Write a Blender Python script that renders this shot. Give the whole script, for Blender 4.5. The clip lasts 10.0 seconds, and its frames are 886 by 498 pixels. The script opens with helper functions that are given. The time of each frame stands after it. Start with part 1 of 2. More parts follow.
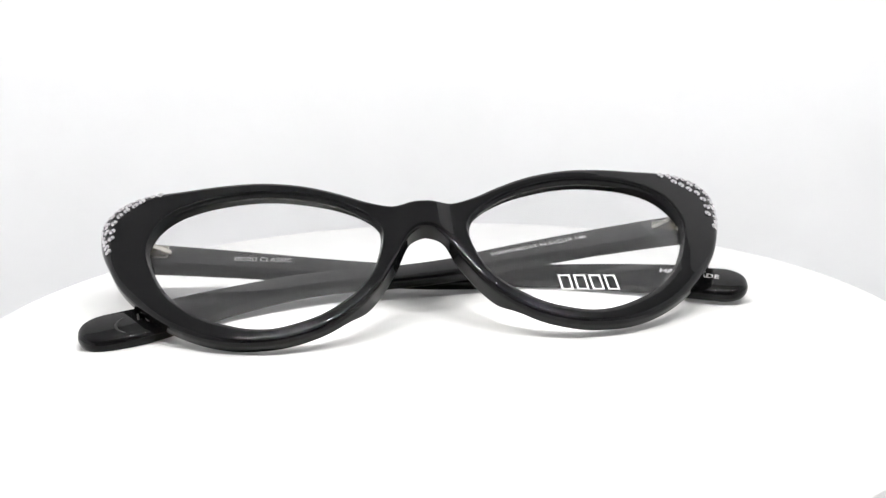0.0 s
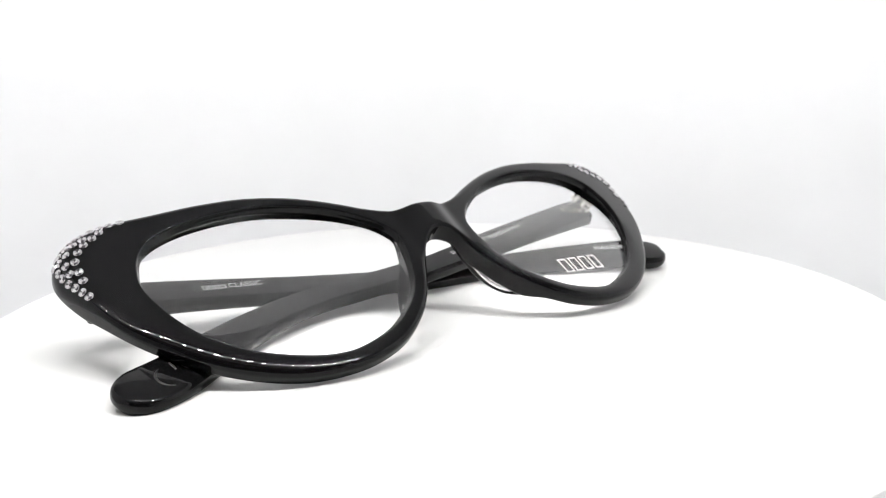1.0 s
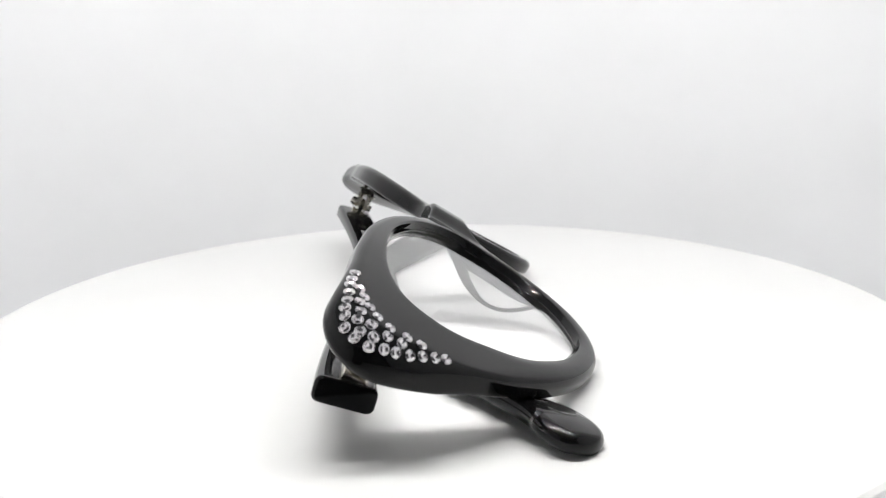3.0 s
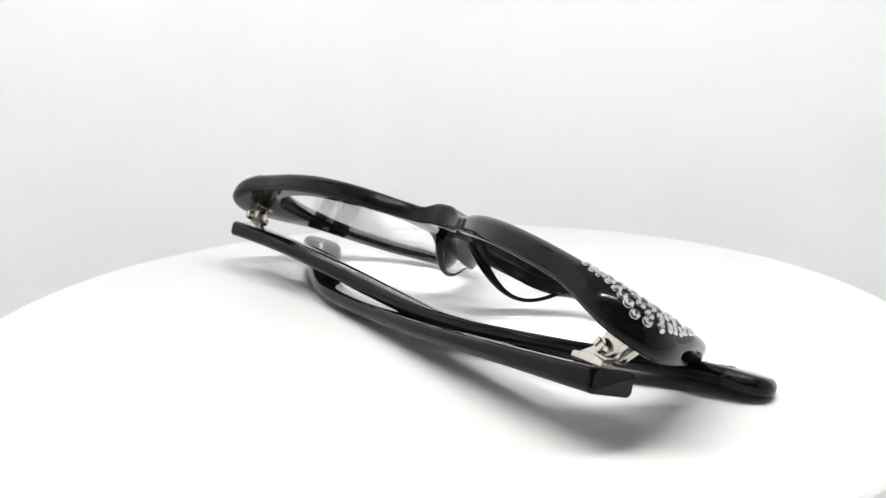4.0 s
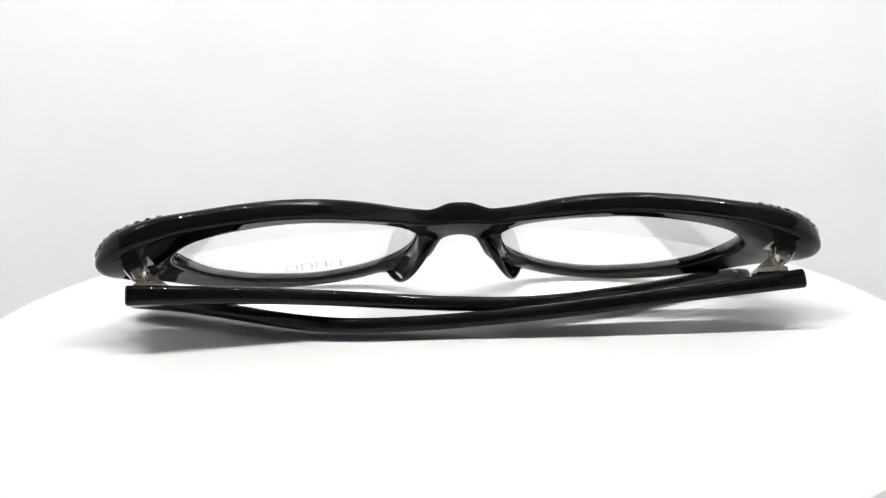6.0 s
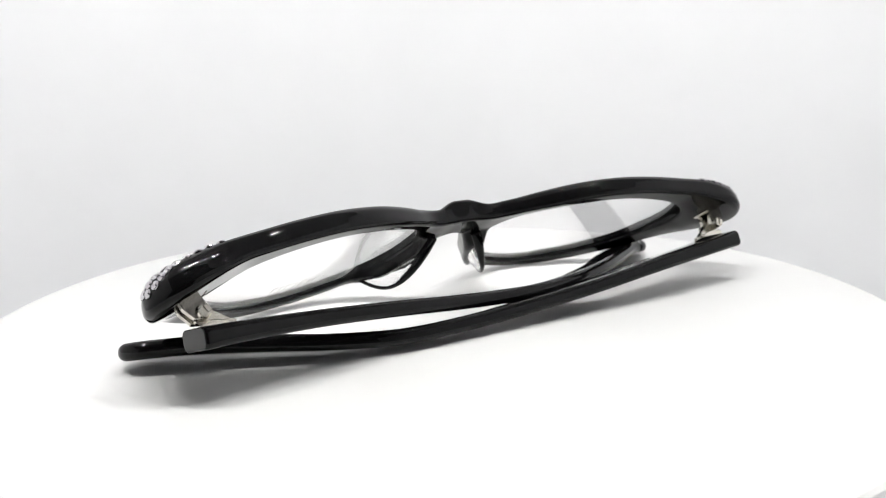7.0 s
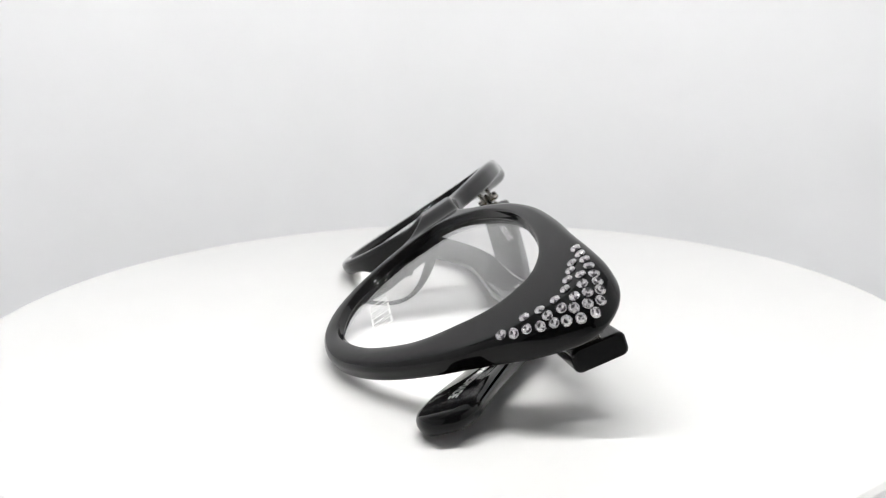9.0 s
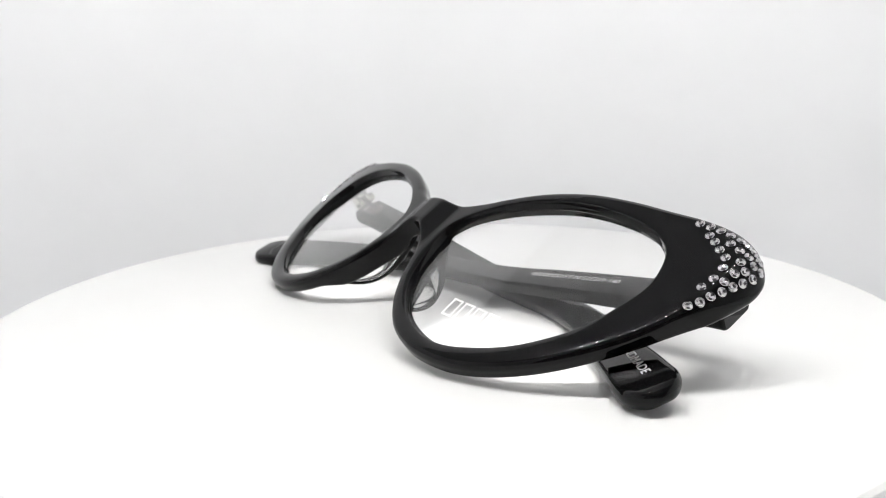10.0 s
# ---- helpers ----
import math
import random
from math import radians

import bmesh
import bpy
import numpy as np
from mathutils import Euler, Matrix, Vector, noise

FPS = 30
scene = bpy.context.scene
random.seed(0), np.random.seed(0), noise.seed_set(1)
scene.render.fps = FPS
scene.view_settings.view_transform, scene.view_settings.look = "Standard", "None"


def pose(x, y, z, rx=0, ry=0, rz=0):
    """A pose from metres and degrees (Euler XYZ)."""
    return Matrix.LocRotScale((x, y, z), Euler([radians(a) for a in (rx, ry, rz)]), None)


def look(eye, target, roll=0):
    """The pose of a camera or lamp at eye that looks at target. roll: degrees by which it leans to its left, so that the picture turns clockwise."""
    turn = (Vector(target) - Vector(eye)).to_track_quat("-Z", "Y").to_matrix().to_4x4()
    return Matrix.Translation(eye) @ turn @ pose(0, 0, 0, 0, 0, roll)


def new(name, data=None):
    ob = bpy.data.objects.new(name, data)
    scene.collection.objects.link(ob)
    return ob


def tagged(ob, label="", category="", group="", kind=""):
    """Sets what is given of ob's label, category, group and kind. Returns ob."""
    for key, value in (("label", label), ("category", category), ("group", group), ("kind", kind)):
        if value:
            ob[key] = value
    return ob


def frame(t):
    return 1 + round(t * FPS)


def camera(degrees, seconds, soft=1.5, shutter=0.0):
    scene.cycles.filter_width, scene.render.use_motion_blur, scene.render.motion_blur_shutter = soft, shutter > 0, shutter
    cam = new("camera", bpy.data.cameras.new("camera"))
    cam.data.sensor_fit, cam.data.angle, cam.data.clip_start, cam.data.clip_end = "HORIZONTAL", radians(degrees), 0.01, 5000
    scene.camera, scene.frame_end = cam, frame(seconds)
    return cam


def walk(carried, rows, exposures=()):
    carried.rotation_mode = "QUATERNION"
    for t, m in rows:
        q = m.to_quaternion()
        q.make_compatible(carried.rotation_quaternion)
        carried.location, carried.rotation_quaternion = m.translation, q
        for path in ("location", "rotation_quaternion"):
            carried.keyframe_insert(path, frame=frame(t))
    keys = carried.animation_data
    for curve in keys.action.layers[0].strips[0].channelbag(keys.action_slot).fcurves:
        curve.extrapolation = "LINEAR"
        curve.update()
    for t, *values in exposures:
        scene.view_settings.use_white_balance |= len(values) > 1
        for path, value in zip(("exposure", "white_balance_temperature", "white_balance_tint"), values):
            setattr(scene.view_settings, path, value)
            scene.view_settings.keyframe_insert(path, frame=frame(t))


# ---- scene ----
from mathutils.bvhtree import BVHTree
from mathutils.geometry import delaunay_2d_cdt

# camera: stands still before the turning table
EYE = Vector((0.0, -0.184, 0.05593))
AIM = EYE + Vector((0.00094, 0.97528, -0.22097))
cam = camera(55.13, 10.0, soft=1.0)
# a phone's lens, focused on the near side of the table
cam.data.dof.use_dof = True
cam.data.dof.focus_distance = 0.15
cam.data.dof.aperture_fstop = 38.0
walk(cam, [(0.0, look(EYE, AIM, -1.10)), (10.0, look(EYE, AIM, -1.10))],
     exposures=[(0.0, 0.04), (2.0, 0.04), (3.0, -0.18), (4.5, -0.1), (6.0, -0.1), (7.5, -0.18), (9.0, -0.24), (10.0, -0.22)])

# world: faint room light outside the closed photo tent
world = bpy.data.worlds.new("world")
scene.world = world
world.use_nodes = True
world.node_tree.nodes["Background"].inputs[0].default_value = (0.9, 0.93, 1.0, 1)
world.node_tree.nodes["Background"].inputs[1].default_value = 0.05

LED_POWER = 3376.0
MM = 0.001


# ---- materials ----
def material(name, color, rough, metal=0.0, transmission=0.0, ior=1.5, emission=None):
    m = bpy.data.materials.new(name)
    m.use_nodes = True
    b = m.node_tree.nodes["Principled BSDF"]
    b.inputs["Base Color"].default_value = (*color, 1)
    b.inputs["Roughness"].default_value = rough
    b.inputs["Metallic"].default_value = metal
    b.inputs["IOR"].default_value = ior
    b.inputs["Transmission Weight"].default_value = transmission
    if emission:
        b.inputs["Emission Color"].default_value = (*emission[:3], 1)
        b.inputs["Emission Strength"].default_value = emission[3]
    return m


def add_noise(m, scale, amount, bump=0.0, detail=4.0, rough=0.0):
    """Grain: the base colour varies by amount, the relief by bump, the roughness by rough."""
    t = m.node_tree
    b = t.nodes["Principled BSDF"]
    co = t.nodes.new("ShaderNodeTexCoord")
    n = t.nodes.new("ShaderNodeTexNoise")
    n.inputs["Scale"].default_value = scale
    n.inputs["Detail"].default_value = detail
    t.links.new(co.outputs["Object"], n.inputs["Vector"])
    if amount:
        c = b.inputs["Base Color"].default_value[:3]
        r = t.nodes.new("ShaderNodeValToRGB")
        r.color_ramp.elements[0].position, r.color_ramp.elements[1].position = 0.3, 0.7
        r.color_ramp.elements[0].color = (*[v * (1 - amount) for v in c], 1)
        r.color_ramp.elements[1].color = (*[min(1, v * (1 + amount)) for v in c], 1)
        t.links.new(n.outputs["Fac"], r.inputs["Fac"])
        t.links.new(r.outputs["Color"], b.inputs["Base Color"])
    if rough:
        r0 = b.inputs["Roughness"].default_value
        mr = t.nodes.new("ShaderNodeMapRange")
        mr.inputs["To Min"].default_value, mr.inputs["To Max"].default_value = max(0, r0 - rough), r0 + rough
        t.links.new(n.outputs["Fac"], mr.inputs["Value"])
        t.links.new(mr.outputs["Result"], b.inputs["Roughness"])
    if bump:
        bp = t.nodes.new("ShaderNodeBump")
        bp.inputs["Strength"].default_value = bump
        bp.inputs["Distance"].default_value = 0.0002
        t.links.new(n.outputs["Fac"], bp.inputs["Height"])
        t.links.new(bp.outputs["Normal"], b.inputs["Normal"])
    return m


M_ACETATE = add_noise(material("black_acetate", (0.003, 0.003, 0.0032), 0.003, ior=1.29), 90, 0.15, 0.0, rough=0.002)
M_LENS = material("clear_lens", (0.97, 0.97, 0.975), 0.0, transmission=1.0, ior=1.5)
M_CLEAR = material("clear_acetate", (0.97, 0.97, 0.97), 0.02, transmission=1.0, ior=1.14)
M_STEEL = add_noise(material("nickel_hinge", (0.72, 0.69, 0.62), 0.22, metal=1.0), 900, 0.08, 0.05, rough=0.08)
M_STONE = material("cut_crystal", (0.70, 0.685, 0.70), 0.05, metal=1.0)
M_EMBLEM = material("matt_black_emblem", (0.004, 0.004, 0.004), 0.35)
M_PRINT = material("white_print", (0.62, 0.62, 0.615), 0.5)
M_GREYPRINT = material("silver_print", (0.6, 0.6, 0.6), 0.45)
M_PLATTER = add_noise(material("white_platter", (0.57, 0.57, 0.568), 0.45), 40, 0.01, 0.02)
M_TENT = add_noise(material("white_tent_fabric", (0.77, 0.773, 0.785), 0.9), 25, 0.015, 0.02)
M_LINING = add_noise(material("pale_grey_lining", (0.55, 0.55, 0.555), 0.9), 25, 0.03, 0.02)
M_DARKCOVER = add_noise(material("dark_closing_cover", (0.10, 0.10, 0.105), 0.9), 60, 0.1, 0.05)
M_LED = material("led_die", (1, 1, 1), 0.5, emission=(1.0, 0.99, 0.97, LED_POWER))
M_BOARD = add_noise(material("led_board", (0.8, 0.8, 0.8), 0.5), 200, 0.04)


# ---- mesh helpers ----
def make_mesh(name, bm, mat, smooth=True, turned=False):
    """turned: the faces already look outwards."""
    if not turned:
        bmesh.ops.recalc_face_normals(bm, faces=bm.faces)
    me = bpy.data.meshes.new(name)
    bm.to_mesh(me)
    bm.free()
    me.materials.append(mat)
    if smooth:
        me.polygons.foreach_set("use_smooth", [True] * len(me.polygons))
    return me


def part(name, bm, mat, parent=None, label="", smooth=True, turned=False):
    ob = new(name, make_mesh(name, bm, mat, smooth, turned))
    if parent is not None:
        ob.parent = parent
    if label:
        tagged(ob, label)
    return ob


def box(bm, size, m):
    vs = bmesh.ops.create_cube(bm, size=1.0, matrix=m @ Matrix.Diagonal((*size, 1)))["verts"]
    return vs


def bevelled_box(bm, size, m, r, seg=2):
    vs = box(bm, size, m)
    es = list({e for v in vs for e in v.link_edges})
    bmesh.ops.bevel(bm, geom=es, offset=r, segments=seg, affect="EDGES", profile=0.5)


def catmull(pts, n, closed=True):
    """Evenly spaced points of a smooth curve through pts (any number of columns)."""
    p = np.array(pts, float)
    k = len(p)
    if not closed:
        p = np.vstack([2 * p[0] - p[1], p, 2 * p[-1] - p[-2]])
    out = []
    for i in range(k if closed else k - 1):
        a, b, c, d = (p[(i + j - 1) % k] for j in range(4)) if closed else (p[i + j] for j in range(4))
        for u in np.arange(0, 1, 1 / 40):
            out.append(0.5 * (2 * b + (c - a) * u + (2 * a - 5 * b + 4 * c - d) * u * u + (3 * b - a - 3 * c + d) * u ** 3))
    out.append(out[0] if closed else p[-2])
    out = np.array(out)
    s = np.r_[0, np.cumsum(np.linalg.norm(np.diff(out[:, :2], axis=0), axis=1))]
    q = np.linspace(0, s[-1], n + 1)[:-1] if closed else np.linspace(0, s[-1], n)
    return np.stack([np.interp(q, s, out[:, j]) for j in range(out.shape[1])], 1)


def inside(poly, x, y):
    px, py = poly[:, 0], poly[:, 1]
    qx, qy = np.roll(px, -1), np.roll(py, -1)
    c = (py[None] > y[:, None]) != (qy[None] > y[:, None])
    xi = (qx - px)[None] * (y[:, None] - py[None]) / np.where(qy == py, 1e-9, qy - py)[None] + px[None]
    return (c & (x[:, None] < xi)).sum(1) % 2 == 1


def step(a, b, v):
    t = min(1.0, max(0.0, (v - a) / (b - a)))
    return t * t * (3 - 2 * t)


# ---- the spectacle front, in millimetres: x across, y up, z out of the face ----
APERTURE = [(9.2, -6.1), (10.5, -2.3), (13.7, 1.3), (19.5, 5.5), (25.5, 8.3), (32, 10.4), (38, 11.4), (44, 11.6), (50, 11.1), (55.5, 9.4),
            (58.9, 6.5), (60.5, 2), (60.6, -2), (59.3, -6.9), (57.2, -11.7), (53.8, -16.9), (47.8, -22.9), (41, -26.9), (35, -29),
            (29.5, -29.1), (22.3, -27), (16.2, -22.6), (12.6, -18.1), (10.2, -12.2)]
OUTER = [(0, 1.9), (3.5, 1.8), (6.8, 2.4), (10.2, 3.6), (16, 7.1), (22, 10.3), (28, 12.8), (36, 15.0), (45, 16.1), (53, 16.5), (59, 17.0),
         (64, 17.5), (67.2, 17.1), (70, 15.6), (72.1, 13.2), (73.1, 10.6), (73.0, 6.8), (71.6, 2.0), (69.0, -3.9), (65.4, -10.9), (60.1, -17.9),
         (54.2, -23.9), (47.6, -28.6), (41, -31.6), (34.5, -32.8), (28, -32.6), (21, -30.4), (15, -26), (10.6, -20.7), (7.7, -15.4), (6.0, -12.0),
         (4.7, -9.6), (2.7, -7.4), (0, -6.3)]
CURVE = 0.001721


def front_z(x, y):
    """The front surface: bowed back to the sides, proud at the bridge."""
    return -CURVE * x * x + 1.8 * (1 - step(1.6, 7.4, abs(x)))


def front_thick(x, y):
    a = abs(x)
    nose = (1 - step(12, 20, a)) * step(-31, -24, y) * (1 - step(-9, -4, y)) * step(3.5, 6.5, a)
    return 3.7 + 0.9 * step(0, 10, y) + 2.2 * step(54, 70, a) * step(-12, 6, y) + 2.3 * nose + 1.4 * (1 - step(1.6, 7.4, a))


def edge_radius(x, y):
    return 1.1 + 0.7 * step(0, 6, y) * step(8, 14, abs(x)) + 1.9 * step(58, 68, abs(x)) * step(-6, 6, y)


def fillet(d, r):
    d = min(d, r)
    return r - math.sqrt(max(0.0, r * r - (r - d) ** 2))


def dome(s, y):
    """The lower rims are gently rounded across."""
    return 0.42 * max(0.0, 1 - s / 2.4) ** 2 * (1 - step(-16, -6, y))


def normals_of(loop):
    t = np.roll(loop, -1, 0) - np.roll(loop, 1, 0)
    t /= np.linalg.norm(t, axis=1)[:, None]
    return np.stack([t[:, 1], -t[:, 0]], 1)


def build_front(parent):
    half = OUTER
    loop = half + [(-x, y) for x, y in half[-2:0:-1]]
    outer = catmull(loop, 460)
    holes = [catmull(APERTURE, 210), catmull([(-x, y) for x, y in APERTURE], 210)]
    verts, dist, rad, edges, rings = [], [], [], [], []

    def ring(loop2, d, r):
        k, n = len(verts), len(loop2)
        verts.extend(map(tuple, loop2)), dist.extend(d), rad.extend(r)
        edges.extend((k + i, k + (i + 1) % n) for i in range(n))
        rings.append((k, n))
        return k, n

    n_out = normals_of(outer)
    if inside(outer, *(outer[40] + 0.2 * n_out[40]).reshape(2, 1))[0] == False:
        n_out = -n_out
    r_out = np.array([edge_radius(*p) for p in outer])
    first = [ring(outer + n_out * (f * r_out)[:, None], f * r_out, r_out) for f in (0, 0.015, 0.06, 0.13, 0.22, 0.33, 0.46, 0.6, 0.75, 0.88, 1.0)][0]
    firsts = [(first, outer, n_out)]
    for h in holes:
        n_h = normals_of(h)
        if inside(h, *(h[10] + 0.2 * n_h[10]).reshape(2, 1))[0]:
            n_h = -n_h
        r_h = np.full(len(h), 0.45)
        fr = [ring(h + n_h * (f * 0.45), f * r_h, r_h) for f in (0, 0.08, 0.3, 0.6, 1.0)][0]
        firsts.append((fr, h, -n_h))
    # interior points
    gx, gy = np.meshgrid(np.arange(-74, 74.1, 0.75), np.arange(-33, 18.1, 0.65))
    gx[::2] += 0.375
    gx, gy = gx.ravel(), gy.ravel()
    ok = inside(outer, gx, gy) & ~inside(holes[0], gx, gy) & ~inside(holes[1], gx, gy)
    gp = np.stack([gx[ok], gy[ok]], 1)
    rings_xy = np.array(verts)
    for p in gp:
        i = np.argmin(((rings_xy - p) ** 2).sum(1))
        if np.hypot(*(rings_xy[i] - p)) > 0.42:
            j = np.argmin(((outer - p) ** 2).sum(1))
            jd = np.hypot(*(outer[j] - p))
            if jd > r_out[j] + 0.25:
                verts.append(tuple(p)), dist.append(99.0), rad.append(1.0)
    vs, _, faces, orig, _, _ = delaunay_2d_cdt([Vector(v) for v in verts], edges, [], 0, 1e-6)
    src = [o[0] if o else None for o in orig]
    tri = np.array([f for f in faces if len(f) == 3])
    xy = np.array([tuple(v) for v in vs])
    cen = xy[tri].mean(1)
    keep = inside(outer, cen[:, 0], cen[:, 1]) & ~inside(holes[0], cen[:, 0], cen[:, 1]) & ~inside(holes[1], cen[:, 0], cen[:, 1])
    tri = tri[keep]
    bm = bmesh.new()
    border = np.vstack([outer, *holes])
    top, bot = {}, {}
    for i in sorted(set(tri.ravel().tolist())):
        x, y = xy[i]
        d, r = (dist[src[i]], rad[src[i]]) if src[i] is not None else (99.0, 1.0)
        z = front_z(x, y) - dome(min(np.hypot(*(border - xy[i]).T)), y)
        top[i] = bm.verts.new((x * MM, y * MM, (z - fillet(d, r)) * MM))
        bot[i] = bm.verts.new((x * MM, y * MM, (front_z(x, y) - front_thick(x, y) + fillet(d, min(1.1, r) if r < 1.6 else 0.55 * r)) * MM))
    for a, b, c in tri.tolist():
        bm.faces.new((top[a], top[b], top[c]))
        bm.faces.new((bot[c], bot[b], bot[a]))
    back = {s: i for i, s in enumerate(src) if s is not None}
    for n, ((k, count), loop2, inward) in enumerate(firsts):
        cols = []
        for i in range(count):
            v = back[k + i]
            x, y = xy[v]
            a, b = top[v].co.z, bot[v].co.z
            col = [top[v]]
            if n == 0:
                prof = [(0, 0.25), (0, 0.5), (0, 0.75)]
            else:
                prof = [(0.28, 0.18), (0.5, 0.30), (0.55, 0.36), (0.22, 0.42), (0.1, 0.7)]
            for off, f in prof:
                q = loop2[i] + inward[i] * off
                col.append(bm.verts.new((q[0] * MM, q[1] * MM, a + (b - a) * f)))
            col.append(bot[v])
            cols.append(col)
        for i in range(count):
            p, q = cols[i], cols[(i + 1) % count]
            for j in range(len(p) - 1):
                bm.faces.new((p[j], q[j], q[j + 1], p[j + 1]))
    return part("front_frame", bm, M_ACETATE, parent, "glossy black acetate cat-eye front")


def build_lens(parent, side):
    """A thin bowed demonstration lens that sits in the groove."""
    loop = catmull([(side * x, y) for x, y in APERTURE], 160)
    c = loop.mean(0)
    bm = bmesh.new()
    layers = []
    for z0, way in ((-1.95, 1), (-3.0, -1)):
        rows, faces = [], []
        for f in (1.0, 0.97, 0.85, 0.68, 0.5, 0.32, 0.15):
            pts = c + (loop - c) * f * 1.03
            rows.append([bm.verts.new((x * MM, y * MM, (-CURVE * x * x + z0) * MM)) for x, y in pts])
        mid = bm.verts.new((c[0] * MM, c[1] * MM, (-CURVE * c[0] ** 2 + z0) * MM))
        n = len(loop)
        for a, b in zip(rows, rows[1:]):
            for i in range(n):
                faces.append(bm.faces.new((a[i], a[(i + 1) % n], b[(i + 1) % n], b[i])))
        for i in range(n):
            faces.append(bm.faces.new((rows[-1][i], rows[-1][(i + 1) % n], mid)))
        for f in faces:
            f.normal_update()
            if f.normal.z * way < 0:
                f.normal_flip()
        layers.append(rows[0])
    # the edge wall has corners of its own, so that the faces stay smooth to the rim
    a, b = ([bm.verts.new(v.co) for v in row] for row in layers)
    for i in range(len(a)):
        f = bm.faces.new((a[i], a[(i + 1) % len(a)], b[(i + 1) % len(a)], b[i]))
        f.normal_update()
        if f.normal.dot(f.calc_center_median() - mid.co) < 0:
            f.normal_flip()
    ob = part("lens", bm, M_LENS, parent, "clear demonstration lens", turned=True)
    ob.visible_shadow = False
    return ob


def build_nose_pad(parent, side):
    """A clear plate that grows back from the nose side of the rim and flares outwards, with a black edge."""
    a, b = Vector((5.8, -5.6, -3.4)), Vector((16.8, -25.6, -3.6))
    bm = bmesh.new()
    layers, rim = [], []
    for off in (-1.0, 1.0):
        rows = []
        for i in range(25):
            u = i / 24
            base = a.lerp(b, u) + Vector((-2.0, -1.0, -1.0)) * math.sin(math.pi * u)
            reach = 5.8 * max(0.0, math.sin(math.pi * u ** 0.9))
            row = []
            for j in range(9):
                w = j / 8
                thick = 0.2 * math.sqrt(max(0.0, 1 - 0.8 * w ** 4))
                q = base + Vector((0.12 + 0.42 * w, -0.08, -0.92)) * (reach * w)
                if j == 8 and off > 0:
                    rim.append(q.copy())
                q += Vector((0.86, 0.5, 0.0)) * (off * thick)
                row.append(bm.verts.new(Vector((side * q.x, q.y, q.z)) * MM))
            rows.append(row)
        layers.append(rows)
        for p, q in zip(rows, rows[1:]):
            for j in range(8):
                bm.faces.new((p[j], p[j + 1], q[j + 1], q[j]))
    bmesh.ops.remove_doubles(bm, verts=bm.verts, dist=0.00002)
    bmesh.ops.holes_fill(bm, edges=[e for e in bm.edges if len(e.link_faces) == 1])
    ob = part("nose_pad", bm, M_CLEAR, parent, "clear moulded nose pad")
    ob.visible_shadow = False
    # black edge: a round bead, thick where it leaves the bridge
    rim = catmull([tuple(q) for q in rim], 60, closed=False)
    bm = bmesh.new()
    loops = []
    for i, q in enumerate(rim):
        t = Vector(rim[min(i + 1, 59)] - rim[max(i - 1, 0)]).normalized()
        e1 = t.cross(Vector((0.86, 0.5, 0))).normalized()
        e2 = t.cross(e1)
        r = 1.3 - 0.88 * step(0.0, 0.65, i / 59)
        loops.append([bm.verts.new(Vector((side * c.x, c.y, c.z)) * MM) for c in
                      (Vector(q) + (e1 * math.cos(k) + e2 * math.sin(k)) * r for k in np.arange(12) * math.pi / 6)])
    for p, q in zip(loops, loops[1:]):
        for j in range(12):
            bm.faces.new((p[j], p[(j + 1) % 12], q[(j + 1) % 12], q[j]))
    bm.faces.new(loops[0]), bm.faces.new(loops[-1])
    part("pad_edge", bm, M_ACETATE, ob, "glossy black edge of the pad")
    return ob


# temples: x, y, z of the middle, height, thickness
TEMPLE_R = [(66.7, 9.3, -20.3, 9.2, 3.9), (59, 8.2, -20.0, 9.2, 3.6), (43, 5.8, -19.8, 8.8, 3.2), (26, 3.4, -20.2, 8.2, 3.1), (8, 0.9, -20.9, 7.4, 3.1),
            (-9, -0.4, -21.3, 6.9, 3.1), (-21, -1.9, -20.5, 6.8, 3.2), (-31, -4.8, -18.7, 7.0, 3.2), (-42, -9.6, -16.1, 7.8, 3.3), (-53.4, -15.8, -12.8, 9.4, 3.4),
            (-63, -20.9, -10.1, 10.8, 3.4), (-71.8, -23.2, -9.3, 10.8, 3.3)]
TEMPLE_L = [(-67.6, 9.2, -20.5, 9.2, 3.9), (-60, 8.8, -21.2, 9.2, 3.6), (-43, 7.4, -22.6, 8.8, 3.2), (-20, 5.0, -24.4, 8.0, 3.1), (0, 2.9, -25.3, 7.2, 3.1),
            (14, 2.0, -25.6, 6.9, 3.1), (26, 1.0, -25.2, 6.8, 3.2), (38, -2.2, -22.8, 7.4, 3.2), (50, -7.0, -19.2, 8.6, 3.3), (61, -11.6, -16.0, 10.2, 3.4),
            (67.5, -14.3, -14.5, 10.8, 3.4), (73.3, -16.2, -13.5, 10.8, 3.3)]
TEMPLE_ROLL = radians(14)


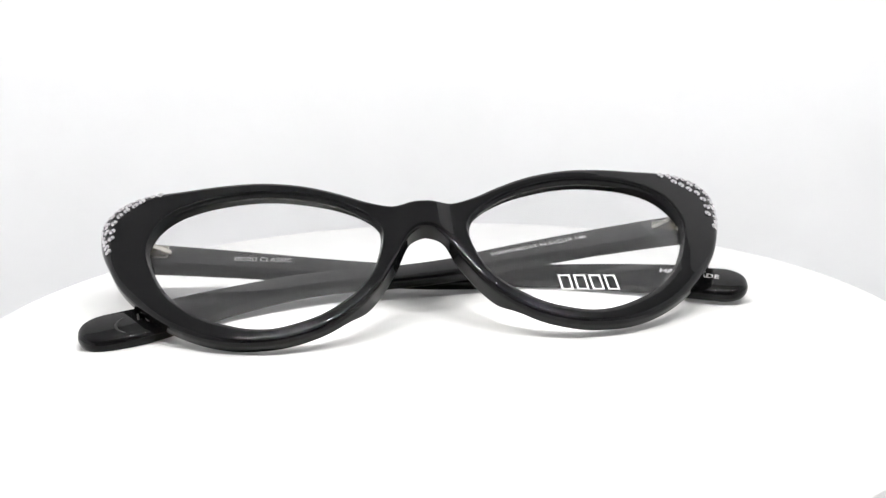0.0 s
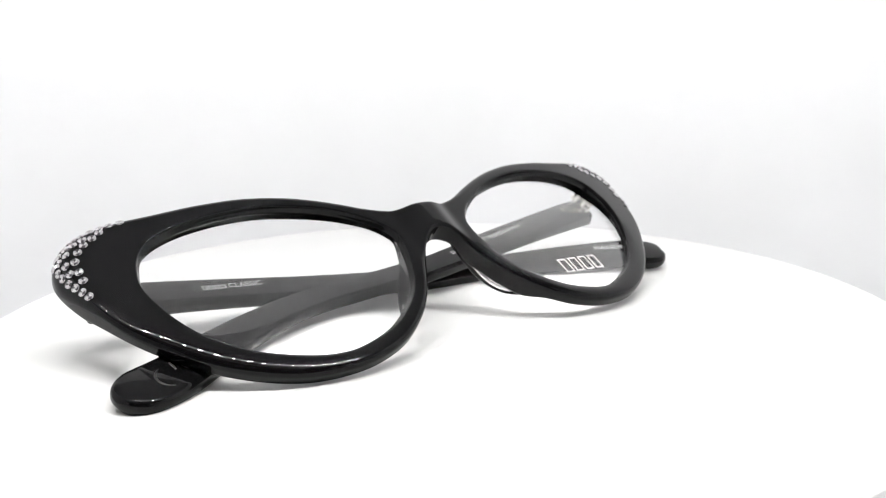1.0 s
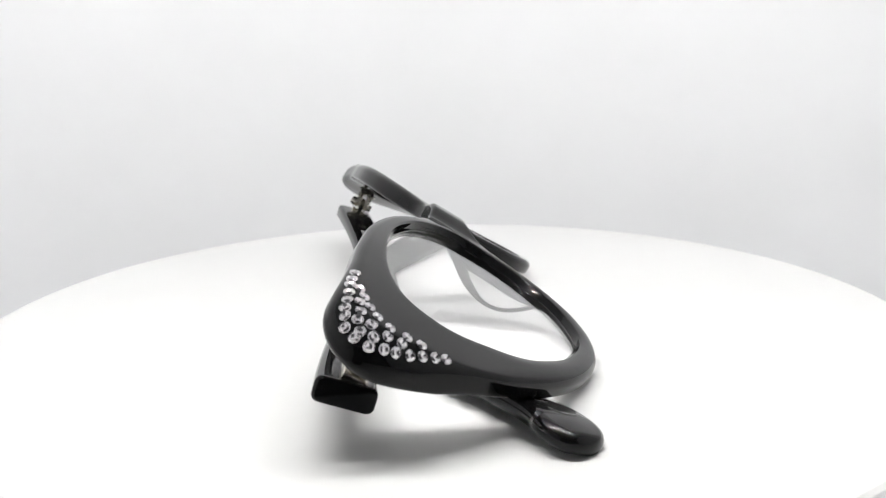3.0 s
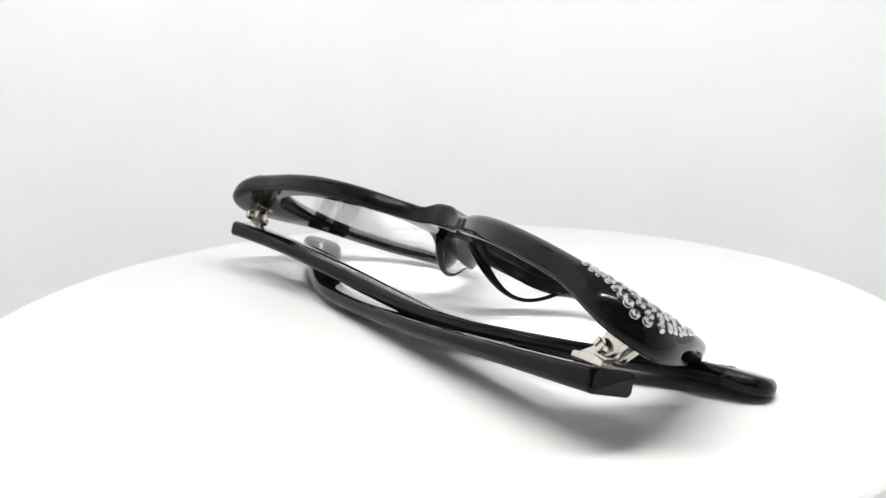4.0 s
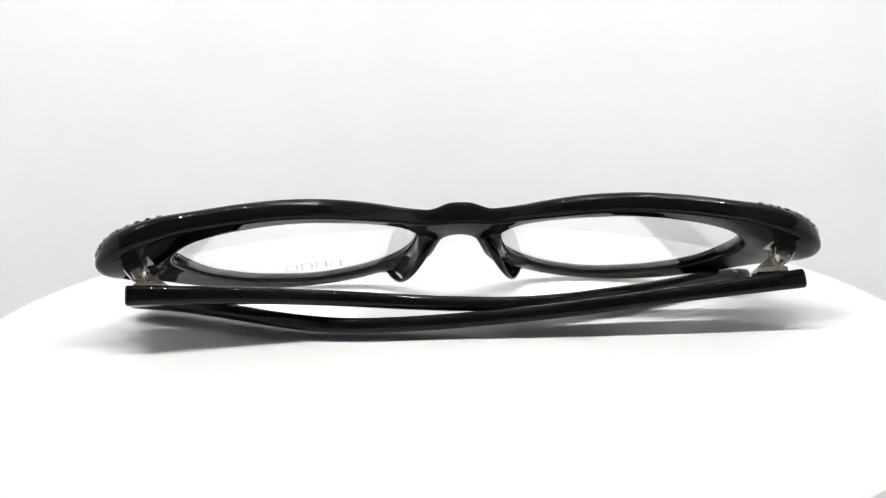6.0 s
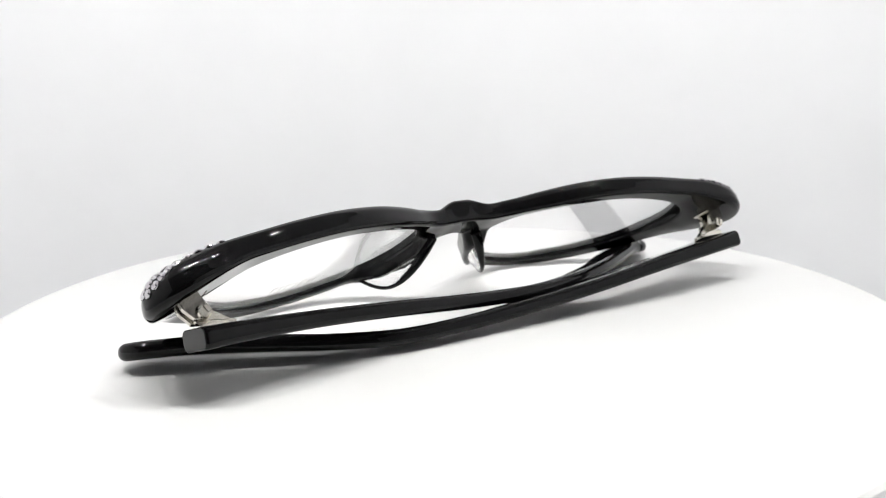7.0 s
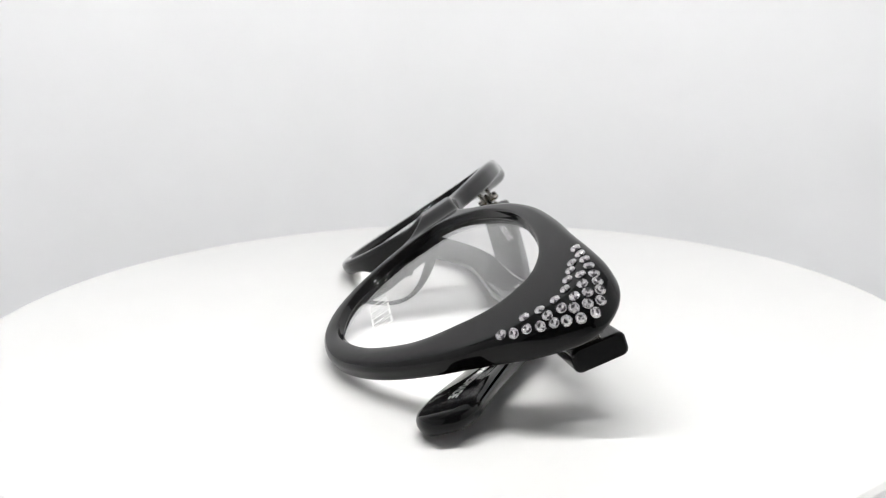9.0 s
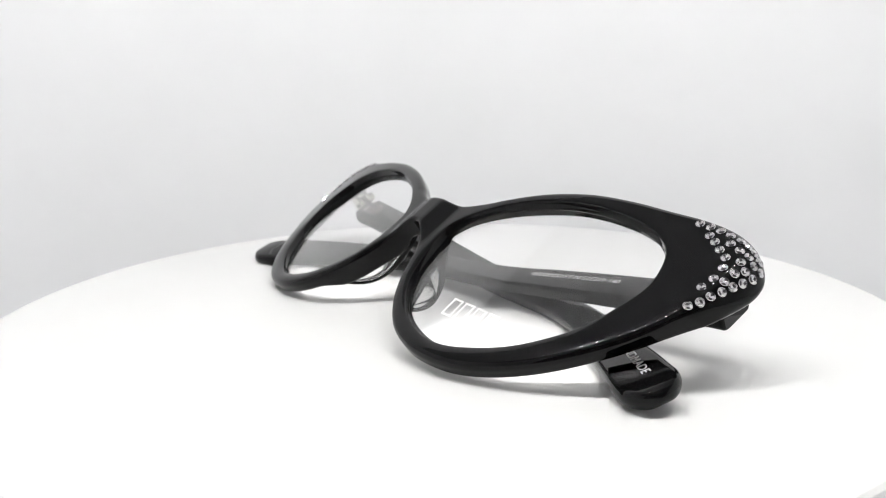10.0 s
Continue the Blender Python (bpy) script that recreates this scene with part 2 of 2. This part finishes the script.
def build_temple(parent, rows):
    p = catmull(rows, 400, closed=False)
    s = np.r_[0, np.cumsum(np.linalg.norm(np.diff(p[:, :3], axis=0), axis=1))]
    at = np.r_[0.0, 0.2, 0.5, np.arange(1.0, s[-1] - 7, 1.0), s[-1] - 7 * (1 - np.sin(np.linspace(0, math.pi / 2, 30)))]
    p = np.stack([np.interp(at, s, p[:, j]) for j in range(p.shape[1])], 1)
    bm = bmesh.new()
    loops = []
    n = len(p)
    s = at
    total = s[-1]
    for i in range(n):
        t = p[min(i + 1, n - 1), :3] - p[max(i - 1, 0), :3]
        t /= np.linalg.norm(t)
        up = np.array([0, math.cos(TEMPLE_ROLL), -math.sin(TEMPLE_ROLL)])
        up = up - (up @ t) * t
        up /= np.linalg.norm(up)
        out = np.cross(t, up)
        h, w = p[i, 3] / 2, p[i, 4] / 2
        left = total - s[i]
        end = h * 1.05
        k = math.sqrt(max(0.0, 1 - (1 - left / end) ** 2)) if left < end else 1.0
        kw = math.sqrt(max(0.0, 1 - (1 - left / 1.8) ** 2)) if left < 1.8 else 1.0
        start = (0.9, 0.97)[i] if i < 2 else 1.0
        h, w = max(0.05, h * k) * start, max(0.05, w * kw) * start
        r = min(1.1 + 0.5 * (1 - step(12, 30, left)), 0.95 * w, 0.95 * h)
        loop = []
        for cx, cy, a0 in ((h - r, w - r, 0), (-h + r, w - r, 90), (-h + r, -w + r, 180), (h - r, -w + r, 270)):
            for a in (0, 22.5, 45, 67.5, 90):
                ca, sa = math.cos(radians(a0 + a)), math.sin(radians(a0 + a))
                q = p[i, :3] + up * (cx + r * ca) + out * (cy + r * sa)
                loop.append(bm.verts.new(q * MM))
        loops.append(loop)
    for a, b in zip(loops, loops[1:]):
        for j in range(20):
            bm.faces.new((a[j], a[(j + 1) % 20], b[(j + 1) % 20], b[j]))
    # the cut end is flat, with corners of its own
    bm.faces.new([bm.verts.new(v.co) for v in loops[0]])
    bm.faces.new(loops[-1])
    ob = part("temple", bm, M_ACETATE, parent, "folded glossy black acetate temple arm")
    return ob


def prism(bm, poly, y0, y1, side, r):
    """A plate with the outline poly in x and z, from y0 to y1, with softened edges."""
    a = [bm.verts.new((side * x * MM, y0 * MM, z * MM)) for x, z in poly]
    b = [bm.verts.new((side * x * MM, y1 * MM, z * MM)) for x, z in poly]
    fs = [bm.faces.new(a), bm.faces.new(b)]
    n = len(poly)
    fs += [bm.faces.new((a[i], a[(i + 1) % n], b[(i + 1) % n], b[i])) for i in range(n)]
    es = list({e for f in fs for e in f.edges})
    bmesh.ops.bevel(bm, geom=es, offset=r * MM, segments=2, affect="EDGES", profile=0.5)


def build_hinge(parent, side, y):
    x, z = side * 64.5, -16.2
    S = Matrix.Scale(MM, 4)
    bm = bmesh.new()
    # leaf let into the front with its two outer knuckles
    leaf = [(64.8, -12.2), (68.4, -12.6), (67.7, -15.2), (66.0, -17.3), (64.4, -17.5), (63.2, -16.2), (63.7, -14.2)]
    for y0, y1 in ((y + 0.75, y + 2.0), (y - 2.0, y - 0.75)):
        prism(bm, leaf, y0, y1, side, 0.2)
    prism(bm, [(63.0, -11.8), (68.4, -12.6), (68.4, -13.7), (63.0, -12.9)], y - 2.4, y + 2.4, side, 0.2)
    ob = part("hinge", bm, M_STEEL, parent, "nickel barrel hinge", smooth=False)
    bm = bmesh.new()
    # leaf on the temple with the middle knuckle
    leaf = [(66.6, -15.0), (65.6, -17.6), (62.2, -19.1), (58.4, -19.2), (58.6, -18.4), (61.6, -16.4), (64.4, -14.3)]
    prism(bm, leaf, y - 0.65, y + 0.65, side, 0.2)
    prism(bm, [(59.2, -18.2), (63.4, -17.6), (65.6, -18.2), (65.6, -19.2), (59.2, -19.2)], y - 1.9, y + 1.9, side, 0.2)
    part("leaf", bm, M_STEEL, ob, smooth=False)
    bm = bmesh.new()
    head = Matrix.Translation((x, y + 2.5, z)) @ pose(0, 0, 0, -90, 0, 0)
    bmesh.ops.create_cone(bm, cap_ends=True, segments=28, radius1=1.35 * MM, radius2=1.1 * MM, depth=1.0 * MM, matrix=S @ head @ Matrix.Scale(1000, 4))
    for dx in (-0.72, 0.72):
        bevelled_box(bm, (0.85 * MM, 1.4 * MM, 0.35 * MM), S @ head @ pose(0, 0, 0, 0, 0, side * 28) @ Matrix.Translation((dx * 0.85, 0, 0.6)) @ Matrix.Scale(1000, 4), 0.08 * MM, 1)
    bmesh.ops.create_cone(bm, cap_ends=True, segments=20, radius1=0.9 * MM, radius2=0.9 * MM, depth=5.4 * MM,
                          matrix=S @ Matrix.Translation((x, y - 0.3, z)) @ pose(0, 0, 0, -90, 0, 0) @ Matrix.Scale(1000, 4))
    part("screw", bm, M_STEEL, ob, "slotted screw head", smooth=False)
    return ob


# ---- stones, prints ----
# places of the crystals on the two corners, x counted outwards
STONES_R = [(60.2, 15.1), (62.3, 15.1), (64.3, 15.1), (66.2, 15.0), (68.1, 14.9), (69.5, 14.6), (70.6, 14.2), (71.7, 13.4), (72.7, 11.8), (63.3, 13.3),
            (64.9, 12.4), (66.6, 11.2), (68.4, 10.1), (69.3, 8.0), (69.3, 5.3), (68.7, 2.8), (67.4, 13.2), (69.4, 12.6), (70.9, 12.5), (70.8, 10.6),
            (72.1, 11.6), (72.0, 9.6), (71.2, 8.1), (70.8, 5.8), (72.9, 9.6), (72.5, 7.7), (71.9, 6.0), (71.3, 4.1), (70.6, 2.2), (70.0, 0.2),
            (69.0, -1.5)]
STONES_L = [(59.6, 15.9), (61.5, 16.1), (63.2, 16.1), (65.1, 15.9), (66.7, 15.8), (68.1, 15.7), (69.3, 15.3), (70.6, 14.7), (63.8, 14.7), (65.3, 13.8),
            (67.1, 12.7), (68.5, 11.3), (69.5, 9.2), (69.5, 6.5), (69.4, 4.2), (66.9, 14.2), (68.7, 13.7), (70.0, 13.7), (70.4, 11.8), (71.4, 12.8),
            (71.8, 10.9), (71.1, 9.2), (70.9, 7.0), (71.8, 13.1), (72.6, 10.9), (72.4, 8.9), (72.1, 7.3), (71.5, 5.3), (70.8, 3.6), (70.1, 1.8),
            (69.4, 0.2)]


def tree_of(ob):
    me = ob.data
    return BVHTree.FromPolygons([v.co.copy() for v in me.vertices], [tuple(p.vertices) for p in me.polygons])


def build_stones(front):
    tree = tree_of(front)
    bm = bmesh.new()
    # a low flat-set crystal: girdle, bright rim, crown facets, dished table
    def ring(r, z, turn=0.0):
        return [bm.verts.new((r * math.cos(a), r * math.sin(a), z)) for a in (np.arange(12) + turn) * math.pi / 6]

    rings = [ring(0.86, -0.08), ring(0.86, 0.10), ring(0.78, 0.20), ring(0.68, 0.14), ring(0.44, 0.30, 0.5)]
    c = bm.verts.new((0, 0, 0.12))
    for p, q in zip(rings, rings[1:]):
        for i in range(12):
            j = (i + 1) % 12
            if q is rings[-1]:
                bm.faces.new((p[i], p[j], q[i])), bm.faces.new((p[j], q[j], q[i]))
            else:
                bm.faces.new((p[i], p[j], q[j], q[i]))
    for i in range(12):
        bm.faces.new((rings[-1][i], rings[-1][(i + 1) % 12], c))
    bm.transform(Matrix.Scale(MM, 4))
    me = make_mesh("rhinestone", bm, M_STONE, False)
    rng = random.Random(4)
    for side in (-1, 1):
        for x, y in STONES_R if side > 0 else STONES_L:
            loc = None
            while loc is None:
                loc, nor, _, _ = tree.ray_cast(Vector((side * x * MM, y * MM, 0.02)), Vector((0, 0, -1)))
                x, y = x - 0.06, y - 0.03
            if nor.z < 0:
                nor = -nor
            o = new("rhinestone", me)
            o.parent = front
            q = nor.to_track_quat("Z", "Y").to_matrix().to_4x4()
            o.matrix_basis = Matrix.Translation(loc) @ q @ pose(0, 0, 0, rng.uniform(-5, 5), rng.uniform(-5, 5), rng.uniform(0, 45))


def letters(body, width):
    """The words as a flat mesh that starts at 0, 0 and is width long."""
    cu = bpy.data.curves.new("words", "FONT")
    cu.body, cu.size, cu.resolution_u = body, 1.0, 3
    ob = new("words", cu)
    dg = bpy.context.evaluated_depsgraph_get()
    me = bpy.data.meshes.new_from_object(ob.evaluated_get(dg))
    bpy.data.objects.remove(ob)
    bm = bmesh.new()
    bm.from_mesh(me)
    xs = [v.co.x for v in bm.verts]
    k = width / (max(xs) - min(xs))
    for v in bm.verts:
        v.co = Vector(((v.co.x - min(xs)) * k, v.co.y, 0))
    return bm


def bars(bm, x0, x1, h, n, stroke=0.0):
    """n plain bars in place of a name; with a stroke they are hollow."""
    w = (x1 - x0) / n
    for i in range(n):
        a, b = x0 + w * (i + 0.08), x0 + w * (i + 0.86)
        quads = [((a, 0), (b, h))] if not stroke else [((a, 0), (a + stroke, h)), ((b - stroke, 0), (b, h)), ((a + stroke, 0), (b - stroke, stroke)), ((a + stroke, h - stroke), (b - stroke, h))]
        for (p, q), (r, t) in quads:
            m = max(1, int((r - p) / 0.4))
            for j in range(m):
                l, o = p + (r - p) * j / m, p + (r - p) * (j + 1) / m
                bm.faces.new([bm.verts.new(v) for v in ((l, q, 0), (o, q, 0), (o, t, 0), (l, t, 0))])


def lay(bm, start, end, lift, tree):
    """Lay a flat mesh in millimetres on a surface, its x axis from start to end, seen from the front."""
    d = Vector(end) - Vector(start)
    d.normalize()
    up = Vector((-d.y, d.x))
    for v in list(bm.verts):
        p = Vector(start) + d * v.co.x + up * v.co.y
        loc, nor, _, _ = tree.ray_cast(Vector((p.x * MM, p.y * MM, 0.0)), Vector((0, 0, -1)))
        v.co = loc + Vector((0, 0, lift * MM)) if loc is not None else Vector((p.x * MM, p.y * MM, -0.0205))


def print_words(parent, name, words, start, end, cap, marks=0, share=0.0, hollow=0.0, mat=None, lift=0.05):
    """marks: bars that stand for a name on the first share of the line; the words follow."""
    width = (Vector(end) - Vector(start)).length
    bm = bmesh.new()
    if words:
        bm.free()
        bm = letters(words, width * (1 - share) - (0.5 if share else 0.0))
        for v in bm.verts:
            v.co.x += width * share + (0.5 if share else 0.0)
            v.co.y *= cap / 0.7
    if marks:
        bars(bm, 0, width * (share if words else 1.0), cap * (0.85 if words else 1.0), marks, hollow)
    lay(bm, start, end, lift, tree_of(parent))
    o = part(name, bm, mat or M_GREYPRINT, parent, smooth=False)
    return o


def build_emblem(temple):
    """A shallow engraved arc with two short strokes on the paddle of one temple."""
    tree = tree_of(temple)
    bm = bmesh.new()
    lines = [[(-61.7 + 2.7 * math.cos(a), -21.0 + 2.7 * math.sin(a)) for a in np.linspace(radians(125), radians(265), 26)],
             [(-60.9, -17.4), (-60.6, -18.4), (-60.4, -19.5)], [(-59.2, -18.0), (-58.8, -19.0), (-58.3, -19.9)]]
    for line in lines:
        rows = []
        for i, (x, y) in enumerate(line):
            a, b = Vector(line[max(0, i - 1)]), Vector(line[min(len(line) - 1, i + 1)])
            t = (b - a).normalized()
            w = 0.26 * math.sin(math.pi * (i + 0.6) / (len(line) + 0.2)) ** 0.5
            row = []
            for k, h in ((-1, 0.0), (-0.5, 0.10), (0.5, 0.10), (1, 0.0)):
                q = Vector((x - t.y * w * k, y + t.x * w * k))
                loc, _, _, _ = tree.ray_cast(Vector((q.x * MM, q.y * MM, 0.0)), Vector((0, 0, -1)))
                if loc is None:
                    loc = Vector((q.x * MM, q.y * MM, -0.0085))
                row.append(bm.verts.new(loc + Vector((0, 0, h * MM))))
            rows.append(row)
        for p, q in zip(rows, rows[1:]):
            for k in range(3):
                bm.faces.new((p[k], p[k + 1], q[k + 1], q[k]))
    part("emblem", bm, M_EMBLEM, temple, "raised black emblem stroke")


# ---- the tent ----
def build_tent():
    """White sweep that rises behind the table, walls, ceiling; an added dark wall closes the front."""
    bm = bmesh.new()
    prof = [(-0.60, -0.09), (-0.2, -0.09)]
    prof += [(0.150, -0.09)] + [(0.150 + 0.015 * math.sin(a), -0.09 + 0.015 * (1 - math.cos(a))) for a in np.linspace(0.1, math.pi / 2, 10)]
    prof += [(0.1655, z) for z in np.linspace(-0.06, 0.26, 10)]
    prof += [(0.166, 0.286)]
    xs = np.linspace(-0.45, 0.45, 61)
    rows = [[bm.verts.new((x, y - (0.2 * math.sqrt((x + 0.014) ** 2 + 0.00004) if y > 0.1 else 0), z)) for x in xs] for y, z in prof]
    for a, b in zip(rows, rows[1:]):
        for i in range(len(xs) - 1):
            bm.faces.new((a[i], a[i + 1], b[i + 1], b[i]))
    back = part("backdrop", bm, M_TENT)
    tagged(back, "seamless white fabric sweep behind the turntable", "backdrop", kind="structure")
    # dark south wall and roof: unseen, added so the acetate reflects darkness from the front
    for name, size, loc in (("wall_west", (0.01, 0.75, 0.39), (-0.34, -0.22, 0.098)), ("wall_east", (0.01, 0.75, 0.39), (0.34, -0.22, 0.098)),
                            ("closing_wall_south", (0.70, 0.01, 0.39), (0, -0.58, 0.098)), ("ceiling", (0.9, 0.80, 0.01), (0, -0.20, 0.29))):
        bm = bmesh.new()
        bevelled_box(bm, size, Matrix.Translation(loc), 0.002)
        tagged(part(name, bm, M_DARKCOVER if name in ("ceiling", "closing_wall_south") else M_TENT, smooth=False), "unseen dark grey cover, added to close the tent and darken reflections" if name in ("ceiling", "closing_wall_south") else "white fabric side of the photo tent", "wall" if "wall" in name else "ceiling", kind="structure")
    bm = bmesh.new()
    bevelled_box(bm, (0.66, 0.315, 0.003), Matrix.Translation((0, 0.0075, 0.2835)), 0.001)
    tagged(part("ceiling_lining", bm, M_LINING, smooth=False), "pale grey fabric lining under the roof of the photo tent", "ceiling", kind="structure")


def build_strip(y):
    """A bar of light-emitting diodes under the roof."""
    strip = tagged(new("led_strip"), "white bar with a row of small lit diodes", "light strip")
    strip.location = (0, y, 0.2795)
    bm = bmesh.new()
    bevelled_box(bm, (0.34, 0.010, 0.003), Matrix.Translation((0, 0, 0.0)), 0.0005)
    part("board", bm, M_BOARD, strip, smooth=False)
    bm = bmesh.new()
    bevelled_box(bm, (0.0020, 0.0028, 0.0008), Matrix.Identity(4), 0.0002, 1)
    me = make_mesh("led", bm, M_LED, False)
    for i in range(26):
        o = new("led", me)
        o.parent = strip
        o.location = ((i - 12.5) * 0.013, 0, -0.0019)


TABLE_C = (0.0, 0.0)


def build_table():
    table = tagged(new("turntable"), "round white turning display table", "turntable")
    table.location = (*TABLE_C, 0)
    bm = bmesh.new()
    R = 0.1013
    prof = [(0.0, 0.0), (R - 0.0012, 0.0), (R - 0.0004, -0.0004), (R, -0.0012), (R, -0.0048), (R - 0.0012, -0.006), (0.0, -0.006)]
    n = 160
    loops = [[bm.verts.new((r * math.cos(a), r * math.sin(a), z)) for a in np.linspace(0, 2 * math.pi, n, endpoint=False)] if r else [bm.verts.new((0, 0, z))] for r, z in prof]
    for a, b in zip(loops, loops[1:]):
        for i in range(n):
            j = (i + 1) % n
            if len(a) == 1:
                bm.faces.new((a[0], b[i], b[j]))
            elif len(b) == 1:
                bm.faces.new((a[i], b[0], a[j]))
            else:
                bm.faces.new((a[i], b[i], b[j], a[j]))
    part("platter", bm, M_PLATTER, table, "glossy white round platter", smooth=False)
    bm = bmesh.new()
    bmesh.ops.create_cone(bm, cap_ends=True, segments=64, radius1=0.07, radius2=0.066, depth=0.084, matrix=Matrix.Translation((0, 0, -0.048)))
    part("base", bm, M_PLATTER, table, "white motor base", smooth=False)
    return table


build_tent()
build_strip(-0.082)
turntable = build_table()

# the spectacles stand in the table's space; their own axes lean back
LEAN = Matrix(((0.99444704, -0.0929948, 0.04926512, 0), (0.1048502, 0.83534979, -0.53962688, 0),
               (0.00902889, 0.54179581, 0.84046165, 0), (0, 0, 0, 1)))
PLACE = Matrix.Translation((-0.00414, 0.00122, 0.0229)) @ LEAN
eyeglasses = tagged(new("eyeglasses"), "black cat-eye eyeglasses with folded temples and crystal corners on the turntable", "eyeglasses")
body, lenses = [], []
front = build_front(eyeglasses)
body.append(front)
for side in (-1, 1):
    lenses.append(build_lens(eyeglasses, side))
    body.append(lenses[-1])
    body.append(build_nose_pad(eyeglasses, side))
temple_r = build_temple(eyeglasses, TEMPLE_R)
temple_l = build_temple(eyeglasses, TEMPLE_L)
body += [temple_r, temple_l]
body.append(build_hinge(eyeglasses, 1, 8.8))
body.append(build_hinge(eyeglasses, -1, 8.8))
for o in body:
    o.matrix_basis = PLACE

build_stones(front)
print_words(lenses[1], "logo", "", (26.9, -22.9), (40.5, -22.5), 4.3, marks=4, hollow=0.42, mat=M_PRINT, lift=0.04)
print_words(temple_l, "lettering", "CLASSIC", (-44.2, 7.2), (-30.6, 7.0), 1.7, marks=4, share=0.40, hollow=0.2)
print_words(temple_r, "lettering", "ST N 51\u25a119 140", (17.3, 2.7), (41.5, 6.3), 1.3, marks=7, share=0.38, hollow=0.17)
print_words(temple_l, "lettering", "HANDMADE", (55.2, -8.4), (67.0, -13.9), 1.6)
build_emblem(temple_r)


def motions():
    """The table and what lies on it turn almost evenly: drift holds the motor's lead in degrees every half second."""
    turn = 29.656
    drift = [0, 0.05, 0.15, 0.25, 0.1, 0.0, 0.15, 0.2, 0.2, 0.2, 0.15, -0.1, -0.25, -0.1, 0.15, 0.3, 0.1, 0.0, 0.2, 0.8, 0.6]
    turns = [(0.5 * i, turn * 0.5 * i + d) for i, d in enumerate(drift)]
    walk(turntable, [(t, pose(*TABLE_C, 0, 0, 0, a)) for t, a in turns])
    walk(eyeglasses, [(t, pose(0, 0, 0, 0, 0, a)) for t, a in turns])


motions()
